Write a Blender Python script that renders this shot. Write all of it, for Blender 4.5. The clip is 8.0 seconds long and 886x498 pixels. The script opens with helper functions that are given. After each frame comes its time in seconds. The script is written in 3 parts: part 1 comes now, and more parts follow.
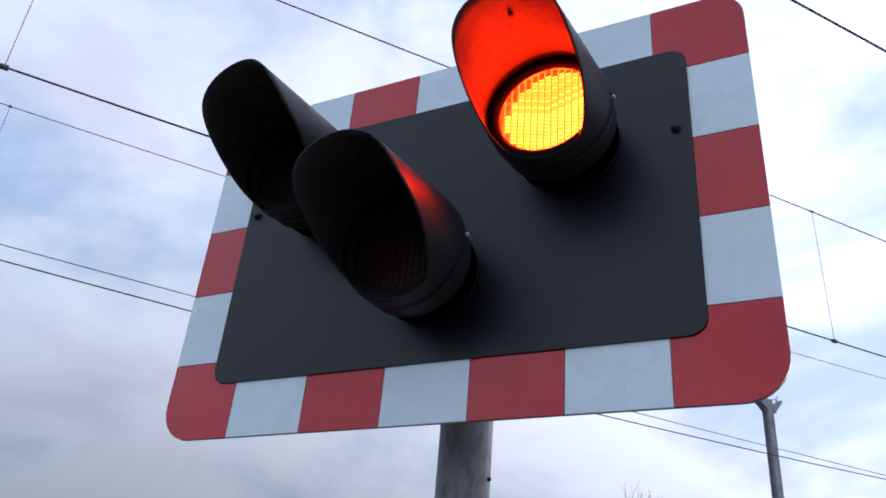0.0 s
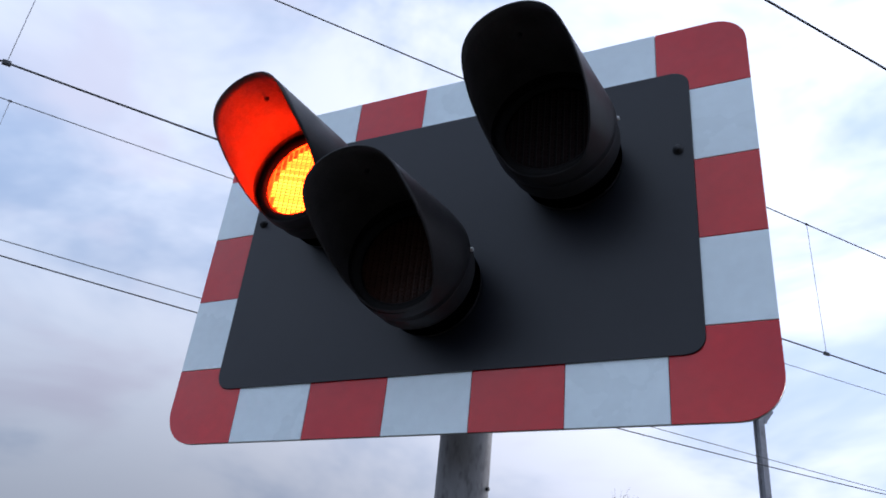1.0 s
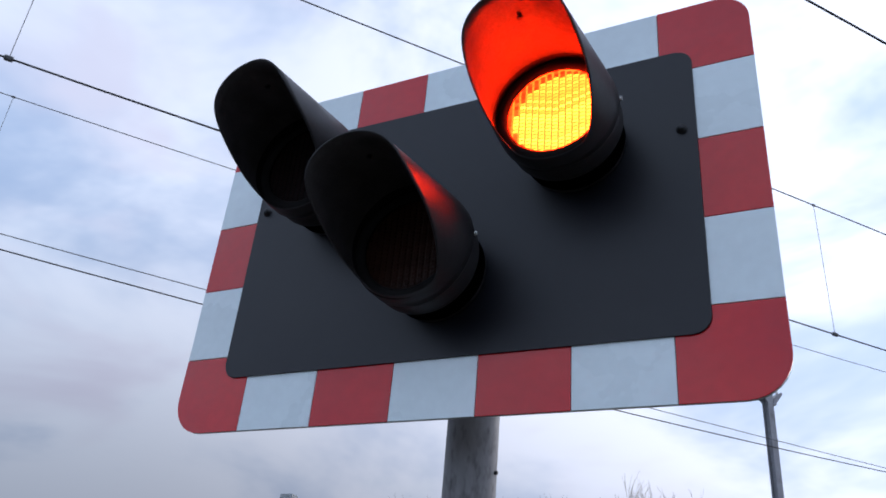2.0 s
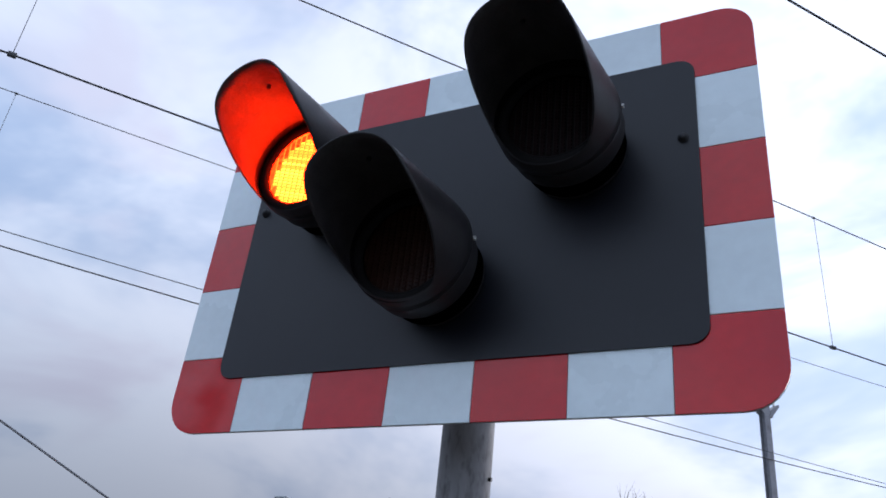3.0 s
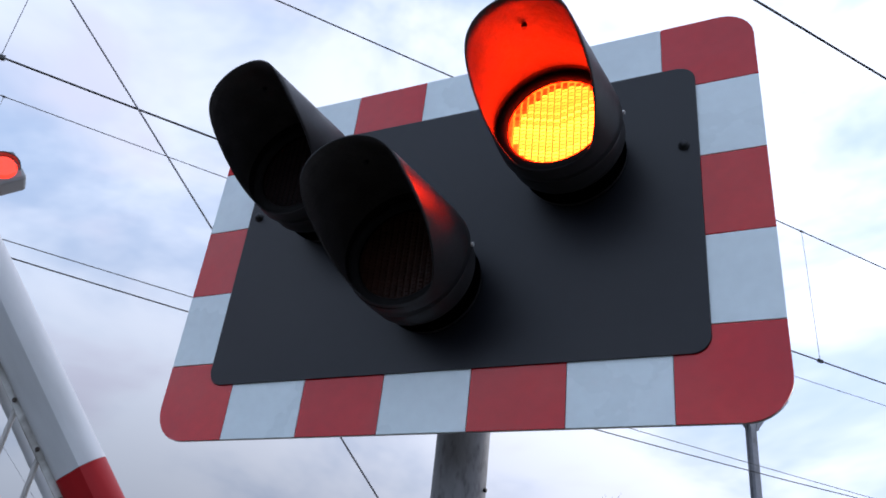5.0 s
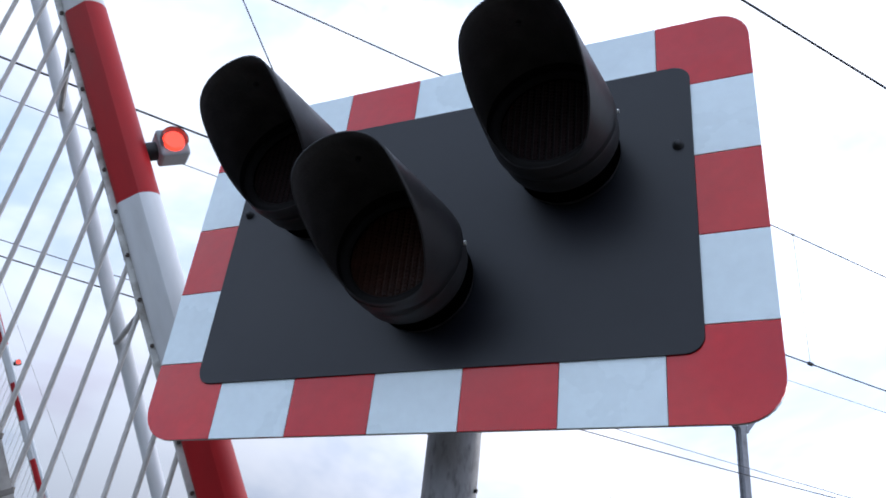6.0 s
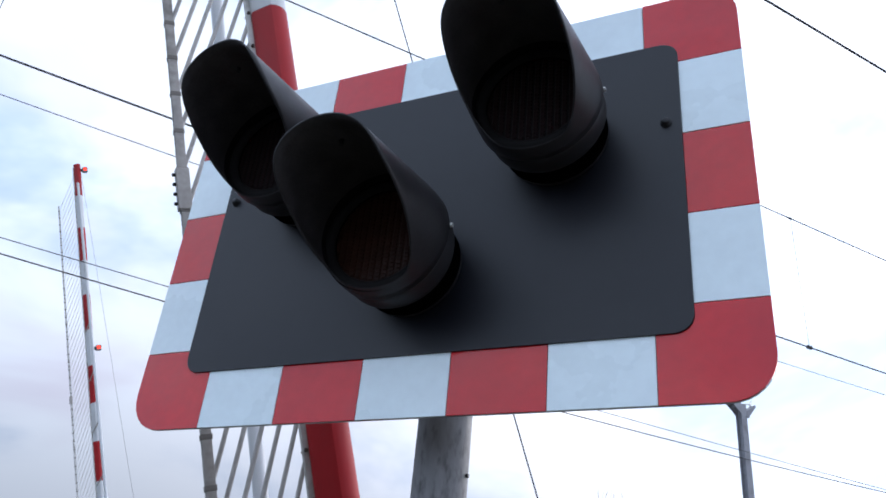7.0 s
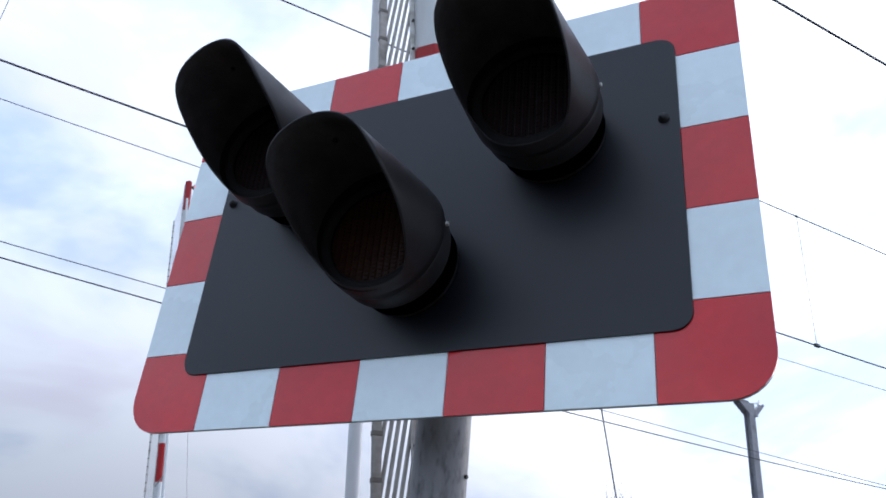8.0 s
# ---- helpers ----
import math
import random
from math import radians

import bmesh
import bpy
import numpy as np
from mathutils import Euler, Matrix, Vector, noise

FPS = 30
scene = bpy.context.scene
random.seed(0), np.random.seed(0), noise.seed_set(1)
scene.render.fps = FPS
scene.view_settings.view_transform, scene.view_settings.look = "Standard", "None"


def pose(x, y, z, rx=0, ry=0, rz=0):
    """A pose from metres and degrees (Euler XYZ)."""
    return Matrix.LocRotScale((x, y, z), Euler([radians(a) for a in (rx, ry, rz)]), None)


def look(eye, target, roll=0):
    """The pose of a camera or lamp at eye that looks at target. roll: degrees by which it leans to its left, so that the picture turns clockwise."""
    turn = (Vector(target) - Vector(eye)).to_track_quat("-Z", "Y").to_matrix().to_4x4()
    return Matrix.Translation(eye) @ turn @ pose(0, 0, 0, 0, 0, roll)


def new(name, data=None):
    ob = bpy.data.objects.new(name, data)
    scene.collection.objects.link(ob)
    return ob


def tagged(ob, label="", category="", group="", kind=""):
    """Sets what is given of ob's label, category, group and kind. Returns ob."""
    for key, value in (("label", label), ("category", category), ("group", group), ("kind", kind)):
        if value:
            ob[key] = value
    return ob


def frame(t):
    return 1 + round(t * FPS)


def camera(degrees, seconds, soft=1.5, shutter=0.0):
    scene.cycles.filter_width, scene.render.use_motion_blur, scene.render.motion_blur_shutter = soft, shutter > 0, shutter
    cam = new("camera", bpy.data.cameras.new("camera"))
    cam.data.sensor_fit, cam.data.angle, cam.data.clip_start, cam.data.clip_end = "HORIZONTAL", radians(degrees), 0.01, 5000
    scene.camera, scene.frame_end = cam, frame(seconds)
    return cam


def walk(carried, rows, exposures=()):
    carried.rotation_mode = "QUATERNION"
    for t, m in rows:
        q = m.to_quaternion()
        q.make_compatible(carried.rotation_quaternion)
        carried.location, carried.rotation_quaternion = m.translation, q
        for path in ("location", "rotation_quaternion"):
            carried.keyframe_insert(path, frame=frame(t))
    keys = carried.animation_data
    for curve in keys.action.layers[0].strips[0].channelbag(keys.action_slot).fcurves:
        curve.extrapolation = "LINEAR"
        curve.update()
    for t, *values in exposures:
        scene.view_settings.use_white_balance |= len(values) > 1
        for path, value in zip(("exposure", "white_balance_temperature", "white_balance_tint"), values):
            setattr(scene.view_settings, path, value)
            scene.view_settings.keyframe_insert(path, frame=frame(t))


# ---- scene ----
cam = camera(57.4, 8.0, soft=1.75)
PATH = [
    (0, (0.689, -1.254, 1.642), (-0.141, 0.286, 2.611), 5.2),
    (0.5, (0.691, -1.282, 1.645), (-0.131, 0.264, 2.612), 5.7),
    (1, (0.688, -1.296, 1.644), (-0.13, 0.247, 2.62), 6.3),
    (1.5, (0.689, -1.292, 1.64), (-0.146, 0.259, 2.587), 5.1),
    (3, (0.688, -1.28, 1.642), (-0.145, 0.264, 2.603), 6.6),
    (3.5, (0.681, -1.275, 1.643), (-0.148, 0.268, 2.608), 6.8),
    (4, (0.669, -1.268, 1.643), (-0.152, 0.277, 2.611), 6.9),
    (4.5, (0.665, -1.266, 1.644), (-0.148, 0.277, 2.622), 6.8),
    (6, (0.656, -1.253, 1.647), (-0.129, 0.298, 2.637), 6.9),
    (6.5, (0.661, -1.238, 1.646), (-0.123, 0.325, 2.617), 6.4),
    (7, (0.668, -1.223, 1.646), (-0.118, 0.34, 2.616), 5.9),
    (7.5, (0.671, -1.209, 1.647), (-0.116, 0.354, 2.615), 5.8),
    (8, (0.678, -1.202, 1.65), (-0.121, 0.352, 2.622), 5.6),
]
walk(cam, [(t, look(eye, target, roll)) for t, eye, target, roll in PATH],
     exposures=((0.0, 0.09, 6330, 13), (4.6, 0.11, 6350, 13), (5.8, 0.54, 6450, 11), (6.5, 0.69, 6450, 11), (7.0, 0.60, 6450, 11), (8.0, 0.51, 6450, 11)))

# ---- daylight: bright broken overcast, the sun veiled behind the crossing ----
SUN_AZIMUTH, SUN_HEIGHT = 62.0, 17.0      # degrees from +x towards +y, and up


def build_world():
    world = bpy.data.worlds.new("overcast_sky")
    scene.world = world
    world.use_nodes = True
    n, l = world.node_tree.nodes, world.node_tree.links
    n.clear()
    out = n.new("ShaderNodeOutputWorld")
    sky = n.new("ShaderNodeTexSky")
    sky.sky_type, sky.sun_disc = "NISHITA", False
    sky.sun_elevation, sky.sun_rotation = radians(SUN_HEIGHT), radians(90 - SUN_AZIMUTH)
    sky.air_density, sky.dust_density = 1.0, 2.0
    clear = n.new("ShaderNodeBackground")
    clear.inputs["Strength"].default_value = 0.11
    l.new(sky.outputs[0], clear.inputs["Color"])
    co = n.new("ShaderNodeTexCoord")
    mp = n.new("ShaderNodeMapping")
    mp.inputs["Scale"].default_value = (1.0, 1.0, 2.2)
    mp.inputs["Rotation"].default_value = (0.3, 0.2, 0.9)
    mp.inputs["Location"].default_value = (0.4, 0.1, 0.0)
    l.new(co.outputs["Generated"], mp.inputs["Vector"])

    def cloud_noise(scale, detail, rough, lo, hi, distortion=0.3):
        t = n.new("ShaderNodeTexNoise")
        t.inputs["Scale"].default_value, t.inputs["Detail"].default_value = scale, detail
        t.inputs["Roughness"].default_value, t.inputs["Distortion"].default_value = rough, distortion
        l.new(mp.outputs[0], t.inputs["Vector"])
        r = n.new("ShaderNodeMapRange")
        r.interpolation_type = "SMOOTHSTEP"
        r.inputs["From Min"].default_value, r.inputs["From Max"].default_value = lo, hi
        l.new(t.outputs["Fac"], r.inputs["Value"])
        return r.outputs[0]

    shade = n.new("ShaderNodeMix")
    shade.data_type = "RGBA"
    shade.inputs["A"].default_value = (0.42, 0.53, 0.74, 1)
    shade.inputs["B"].default_value = (0.78, 0.84, 0.98, 1)
    l.new(cloud_noise(2.3, 5, 0.55, 0.36, 0.60), shade.inputs["Factor"])
    blush = n.new("ShaderNodeMix")
    blush.data_type = "RGBA"
    blush.inputs["B"].default_value = (0.68, 0.69, 0.84, 1)
    l.new(shade.outputs["Result"], blush.inputs["A"])
    l.new(cloud_noise(3.4, 4, 0.5, 0.5, 0.72), blush.inputs["Factor"])
    # the veil is thinner and brighter round the hidden sun
    dot = n.new("ShaderNodeVectorMath")
    dot.operation = "DOT_PRODUCT"
    a, e = radians(SUN_AZIMUTH), radians(SUN_HEIGHT)
    dot.inputs[1].default_value = (math.cos(a) * math.cos(e), math.sin(a) * math.cos(e), math.sin(e))
    l.new(co.outputs["Generated"], dot.inputs[0])
    glow = n.new("ShaderNodeMapRange")
    glow.interpolation_type = "SMOOTHSTEP"
    glow.inputs["From Min"].default_value, glow.inputs["From Max"].default_value = 0.28, 0.9
    glow.inputs["To Min"].default_value, glow.inputs["To Max"].default_value = 1.0, 1.42
    l.new(dot.outputs["Value"], glow.inputs["Value"])
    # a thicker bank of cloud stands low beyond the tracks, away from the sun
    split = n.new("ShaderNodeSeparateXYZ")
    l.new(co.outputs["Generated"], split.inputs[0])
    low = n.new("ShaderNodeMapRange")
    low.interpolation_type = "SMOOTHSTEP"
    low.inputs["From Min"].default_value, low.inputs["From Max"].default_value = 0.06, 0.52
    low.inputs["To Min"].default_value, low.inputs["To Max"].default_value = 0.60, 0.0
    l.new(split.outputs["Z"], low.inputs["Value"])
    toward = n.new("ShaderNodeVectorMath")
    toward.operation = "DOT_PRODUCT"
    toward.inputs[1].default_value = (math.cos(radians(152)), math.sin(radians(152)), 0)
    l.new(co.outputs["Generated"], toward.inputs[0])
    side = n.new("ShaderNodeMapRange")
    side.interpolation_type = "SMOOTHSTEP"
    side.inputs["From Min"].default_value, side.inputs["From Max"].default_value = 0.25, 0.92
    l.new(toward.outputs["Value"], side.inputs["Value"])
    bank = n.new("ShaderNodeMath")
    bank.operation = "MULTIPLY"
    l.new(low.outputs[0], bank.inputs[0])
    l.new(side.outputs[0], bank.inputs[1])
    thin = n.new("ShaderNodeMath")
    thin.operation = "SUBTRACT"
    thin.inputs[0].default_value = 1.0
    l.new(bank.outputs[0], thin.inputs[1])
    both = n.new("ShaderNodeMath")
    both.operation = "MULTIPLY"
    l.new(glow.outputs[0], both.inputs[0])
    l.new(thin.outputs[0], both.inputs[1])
    # bluer away from the sun
    away = n.new("ShaderNodeMapRange")
    away.inputs["From Min"].default_value, away.inputs["From Max"].default_value = -0.2, 0.55
    l.new(dot.outputs["Value"], away.inputs["Value"])
    cool = n.new("ShaderNodeMix")
    cool.data_type = "RGBA"
    cool.inputs["A"].default_value, cool.inputs["B"].default_value = (0.89, 0.99, 1.06, 1), (1, 1, 1, 1)
    l.new(away.outputs[0], cool.inputs["Factor"])
    tinted = n.new("ShaderNodeVectorMath")
    tinted.operation = "MULTIPLY"
    l.new(blush.outputs["Result"], tinted.inputs[0])
    l.new(cool.outputs["Result"], tinted.inputs[1])
    cloud = n.new("ShaderNodeBackground")
    l.new(tinted.outputs[0], cloud.inputs["Color"])
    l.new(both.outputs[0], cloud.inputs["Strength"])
    mix = n.new("ShaderNodeMixShader")
    l.new(cloud_noise(1.7, 6, 0.6, 0.16, 0.36), mix.inputs["Fac"])
    l.new(clear.outputs[0], mix.inputs[1])
    l.new(cloud.outputs[0], mix.inputs[2])
    l.new(mix.outputs[0], out.inputs["Surface"])
    sun = bpy.data.lights.new("sun", "SUN")
    sun.energy, sun.angle, sun.color = 0.5, radians(30), (1.0, 0.95, 0.88)
    ob = new("sun", sun)
    ob.matrix_basis = look((0, 0, 30), (-math.cos(a) * math.cos(e), -math.sin(a) * math.cos(e), 30 - math.sin(e)))


build_world()


# ---- materials ----
def surface(name, base, rough=0.5, metal=0.0, vary=0.12, scale=8.0, dirt=None, dirt_amount=0.0, dirt_scale=3.0,
            bump=0.0, bump_scale=60.0, coat=0.0, stretch=(1, 1, 1), rough_vary=0.1, specular=0.5):
    """A painted or bare surface: base colour with fine and broad variation, dirt patches, uneven gloss and relief."""
    m = bpy.data.materials.new(name)
    m.use_nodes = True
    n, l = m.node_tree.nodes, m.node_tree.links
    b = n["Principled BSDF"]
    b.inputs["Metallic"].default_value = metal
    b.inputs["Specular IOR Level"].default_value = specular
    if coat:
        b.inputs["Coat Weight"].default_value, b.inputs["Coat Roughness"].default_value = coat, 0.07
    co = n.new("ShaderNodeTexCoord")
    mp = n.new("ShaderNodeMapping")
    mp.inputs["Scale"].default_value = stretch
    l.new(co.outputs["Object"], mp.inputs["Vector"])

    def tex(sc, detail=4):
        t = n.new("ShaderNodeTexNoise")
        t.inputs["Scale"].default_value, t.inputs["Detail"].default_value = sc, detail
        l.new(mp.outputs[0], t.inputs["Vector"])
        return t.outputs["Fac"]

    def ranged(v, a0, a1, b0, b1):
        r = n.new("ShaderNodeMapRange")
        for key, x in zip(("From Min", "From Max", "To Min", "To Max"), (a0, a1, b0, b1)):
            r.inputs[key].default_value = x
        l.new(v, r.inputs["Value"])
        return r.outputs[0]

    broad, fine = tex(scale), tex(scale * 9)
    info = n.new("ShaderNodeObjectInfo")
    add = n.new("ShaderNodeMath")
    l.new(ranged(broad, 0.3, 0.7, 1 - vary, 1 + vary), add.inputs[0])
    add.operation = "MULTIPLY"
    mul = n.new("ShaderNodeMath")
    mul.operation = "MULTIPLY"
    l.new(ranged(fine, 0.3, 0.7, 1 - vary * 0.5, 1 + vary * 0.5), add.inputs[1])
    l.new(add.outputs[0], mul.inputs[0])
    l.new(ranged(info.outputs["Random"], 0, 1, 1 - vary * 0.3, 1 + vary * 0.3), mul.inputs[1])
    tint = n.new("ShaderNodeVectorMath")
    tint.operation = "SCALE"
    tint.inputs[0].default_value = base
    l.new(mul.outputs[0], tint.inputs["Scale"])
    colour = tint.outputs[0]
    if dirt:
        mx = n.new("ShaderNodeMix")
        mx.data_type = "RGBA"
        mx.inputs["B"].default_value = (*dirt, 1)
        l.new(colour, mx.inputs["A"])
        l.new(ranged(tex(dirt_scale, 7), 0.5, 0.72, 0, dirt_amount), mx.inputs["Factor"])
        colour = mx.outputs["Result"]
    l.new(colour, b.inputs["Base Color"])
    l.new(ranged(broad, 0.3, 0.7, max(rough - rough_vary, 0.02), min(rough + rough_vary, 1)), b.inputs["Roughness"])
    if bump:
        bp = n.new("ShaderNodeBump")
        bp.inputs["Strength"].default_value, bp.inputs["Distance"].default_value = bump, 0.002
        l.new(tex(bump_scale, 5), bp.inputs["Height"])
        l.new(bp.outputs[0], b.inputs["Normal"])
    return m


def glowing(name, base, emit, strength, rough=0.3, cells=False):
    m = bpy.data.materials.new(name)
    m.use_nodes = True
    b = m.node_tree.nodes["Principled BSDF"]
    b.inputs["Base Color"].default_value = (*base, 1)
    b.inputs["Roughness"].default_value = rough
    b.inputs["Emission Color"].default_value = (*emit, 1)
    b.inputs["Emission Strength"].default_value = strength
    if cells:
        n, l = m.node_tree.nodes, m.node_tree.links
        geo, rng = n.new("ShaderNodeNewGeometry"), n.new("ShaderNodeMapRange")
        rng.inputs["To Min"].default_value, rng.inputs["To Max"].default_value = strength * 0.35, strength * 1.5
        l.new(geo.outputs["Random Per Island"], rng.inputs["Value"])
        l.new(rng.outputs[0], b.inputs["Emission Strength"])
    return m


RED_SHEET = surface("red_reflective_sheet", (0.60, 0.008, 0.014), 0.45, vary=0.10, scale=5, coat=1.0, specular=0.1,
                    dirt=(0.50, 0.045, 0.05), dirt_amount=0.3, dirt_scale=4, bump=0.03, bump_scale=30)
WHITE_SHEET = surface("white_reflective_sheet", (0.79, 0.89, 0.92), 0.3, vary=0.05, scale=5, coat=0.5,
                      dirt=(0.58, 0.64, 0.68), dirt_amount=0.4, dirt_scale=5, bump=0.05, bump_scale=220)
PLATE = surface("grey_aluminium_plate", (0.30, 0.31, 0.32), 0.45, metal=0.6, vary=0.1)
PANEL = surface("black_satin_panel", (0.0044, 0.0046, 0.0085), 0.41, vary=0.2, scale=3.5, rough_vary=0.05,
                dirt=(0.014, 0.016, 0.020), dirt_amount=0.35, dirt_scale=7, bump=0.04, bump_scale=420, specular=0.45)
BLACK = surface("black_moulded_plastic", (0.021, 0.0195, 0.021), 0.46, vary=0.2, scale=14,
                dirt=(0.030, 0.029, 0.029), dirt_amount=0.3, dirt_scale=16, bump=0.12, bump_scale=160, specular=0.36)
LIGHT_TRAP = surface("black_flocked_lining", (0.0006, 0.0006, 0.0006), 0.95, vary=0.2, specular=0.0)
HOOD_INSIDE = surface("black_hood_lining", (0.039, 0.034, 0.035), 0.5, vary=0.3, scale=26, bump=0.6, bump_scale=75, specular=0.3)
# lens rim and gaps; also paints the unlit band on the cowl wall
RIM_AND_SHADE = surface("matt_black_lens_rim", (0.006, 0.005, 0.005), 0.75, vary=0.2, scale=20, specular=0.15)
STEEL = surface("galvanised_post_paint", (0.20, 0.195, 0.20), 0.55, metal=0.1, vary=0.14, scale=14, stretch=(1, 1, 0.35),
                dirt=(0.030, 0.027, 0.028), dirt_amount=0.6, dirt_scale=85, bump=0.2, bump_scale=90)
BRIGHT_METAL = surface("bright_screw_metal", (0.75, 0.74, 0.72), 0.45, metal=0.4)
DARK_METAL = surface("dark_bolt_metal", (0.03, 0.03, 0.032), 0.5, metal=0.6, vary=0.3, scale=40)
BOOM_RED = surface("red_boom_paint", (0.40, 0.008, 0.012), 0.5, vary=0.12, scale=4, stretch=(0.3, 1, 1),
                   dirt=(0.26, 0.03, 0.03), dirt_amount=0.5, dirt_scale=6, bump=0.05, specular=0.3)
BOOM_WHITE = surface("white_boom_paint", (0.66, 0.67, 0.68), 0.4, vary=0.07, scale=4, stretch=(0.3, 1, 1),
                     dirt=(0.42, 0.41, 0.38), dirt_amount=0.5, dirt_scale=6, bump=0.05)
RUST = surface("rusty_bolt", (0.075, 0.05, 0.038), 0.75, vary=0.35, scale=40)
HANGER = surface("dirty_white_strip", (0.60, 0.59, 0.56), 0.5, vary=0.15, scale=6,
                 dirt=(0.16, 0.13, 0.10), dirt_amount=0.8, dirt_scale=16, bump=0.1)
CLIP = surface("grimy_clip_metal", (0.19, 0.165, 0.145), 0.65, metal=0.1, vary=0.3, scale=30)
RAIL = surface("weathered_aluminium", (0.40, 0.365, 0.335), 0.6, metal=0.15, vary=0.25, scale=6,
               dirt=(0.12, 0.105, 0.085), dirt_amount=0.85, dirt_scale=12, bump=0.15)
PALE = surface("dull_white_pale_paint", (0.47, 0.445, 0.42), 0.5, vary=0.15, scale=6,
               dirt=(0.22, 0.20, 0.17), dirt_amount=0.7, dirt_scale=11)
STAY = surface("galvanised_stay_wire", (0.20, 0.20, 0.21), 0.5, metal=0.3, vary=0.2, scale=30)
CABLE = surface("dark_stranded_wire", (0.11, 0.11, 0.115), 0.5, metal=0.4, vary=0.2, scale=30)
COPPER = surface("tarnished_copper_wire", (0.075, 0.072, 0.075), 0.5, metal=0.4, vary=0.2, scale=3)
MAST_PAINT = surface("grey_mast_steel", (0.27, 0.27, 0.29), 0.55, metal=0.15, vary=0.15, scale=2,
                     dirt=(0.07, 0.06, 0.05), dirt_amount=0.5, dirt_scale=4)
CABINET = surface("grey_cabinet_paint", (0.32, 0.34, 0.35), 0.5, vary=0.08, scale=3, dirt=(0.15, 0.14, 0.12), dirt_amount=0.5)
BARK = surface("bare_bark", (0.11, 0.085, 0.065), 0.85, vary=0.3, scale=3)
GRASS = surface("rough_grass", (0.060, 0.058, 0.040), 0.9, vary=0.4, scale=0.6, dirt=(0.09, 0.075, 0.05), dirt_amount=0.7,
                dirt_scale=0.15, bump=1.0, bump_scale=9)
ASPHALT = surface("asphalt", (0.05, 0.05, 0.052), 0.85, vary=0.25, scale=1.2, bump=0.8, bump_scale=70)
BALLAST = surface("track_ballast", (0.16, 0.145, 0.13), 0.9, vary=0.35, scale=7, bump=1.0, bump_scale=16)
AMBER_DARK = surface("unlit_amber_lens", (0.026, 0.0085, 0.0045), 0.38, vary=0.25, scale=30, rough_vary=0.04, specular=0.14)
RED_DARK = surface("unlit_red_lens", (0.013, 0.006, 0.006), 0.6, vary=0.25, scale=30, rough_vary=0.04, specular=0.1)
LIT_RED = glowing("lit_red_lamp_cell", (0.3, 0.02, 0.01), (1.0, 0.0190, 0.0007), 76.0, cells=True)
LIT_EDGE = glowing("lit_red_lamp_gap", (0.3, 0.02, 0.01), (1.0, 0.0135, 0.0003), 36.0)
LIT_DIM = glowing("lit_red_lamp_border", (0.3, 0.02, 0.01), (1.0, 0.0125, 0.0005), 10.0, cells=True)
BOOM_LIGHT = glowing("lit_boom_lamp", (0.5, 0.02, 0.01), (1.0, 0.055, 0.03), 1.4)


# ---- mesh helpers ----
def part(name, bm, material, parent=None, label="", smooth=None):
    """Links a bmesh as one mesh object under a thing or a part."""
    me = bpy.data.meshes.new(name)
    if smooth:
        for f in bm.faces:
            f.smooth = True
        for e in bm.edges:
            if len(e.link_faces) == 2 and e.calc_face_angle(0) > radians(smooth):
                e.smooth = False
    bm.to_mesh(me)
    bm.free()
    for m in material if isinstance(material, (list, tuple)) else (material,):
        me.materials.append(m)
    ob = new(name, me)
    ob.parent = parent
    if label:
        tagged(ob, label)
    return ob


def again(ob, m, name=None, parent=None):
    """Another object on the same mesh, under the same parent."""
    c = new(name or ob.name.split(".")[0], ob.data)
    c.parent = parent or ob.parent
    c.matrix_basis = m
    return c


def box(bm, x0, x1, y0, y1, z0, z1, bevel=0.0, mat=0):
    r = bmesh.ops.create_cube(bm, size=1.0)
    bmesh.ops.scale(bm, vec=(x1 - x0, y1 - y0, z1 - z0), verts=r["verts"])
    bmesh.ops.translate(bm, vec=((x0 + x1) / 2, (y0 + y1) / 2, (z0 + z1) / 2), verts=r["verts"])
    faces = list({f for v in r["verts"] for f in v.link_faces})
    for f in faces:
        f.material_index = mat
    if bevel:
        bmesh.ops.bevel(bm, geom=list({e for f in faces for e in f.edges}), offset=bevel, segments=2, profile=0.5, affect="EDGES")
    return bm


def rod(bm, a, b, r0, r1=None, sides=12, caps=True):
    """A round bar from a to b."""
    a, b = Vector(a), Vector(b)
    w = b - a
    m = Matrix.Translation((a + b) / 2) @ w.to_track_quat("Z", "Y").to_matrix().to_4x4()
    bmesh.ops.create_cone(bm, cap_ends=caps, segments=sides, radius1=r0, radius2=r0 if r1 is None else r1, depth=w.length, matrix=m)
    return bm


def outline(w0, w1, h0, h1, radii, steps=8):
    """A rectangle's corner points with a radius for each corner: lower-left, lower-right, upper-right, upper-left."""
    pts = []
    for (cx, cz), r, a0 in zip(((w0, h0), (w1, h0), (w1, h1), (w0, h1)), radii, (180, 270, 0, 90)):
        if r <= 0:
            pts.append((cx, cz))
            continue
        ox, oz = cx + (r if cx == w0 else -r), cz + (r if cz == h0 else -r)
        for i in range(steps + 1):
            a = radians(a0 + 90 * i / steps)
            pts.append((ox + r * math.cos(a), oz + r * math.sin(a)))
    return pts


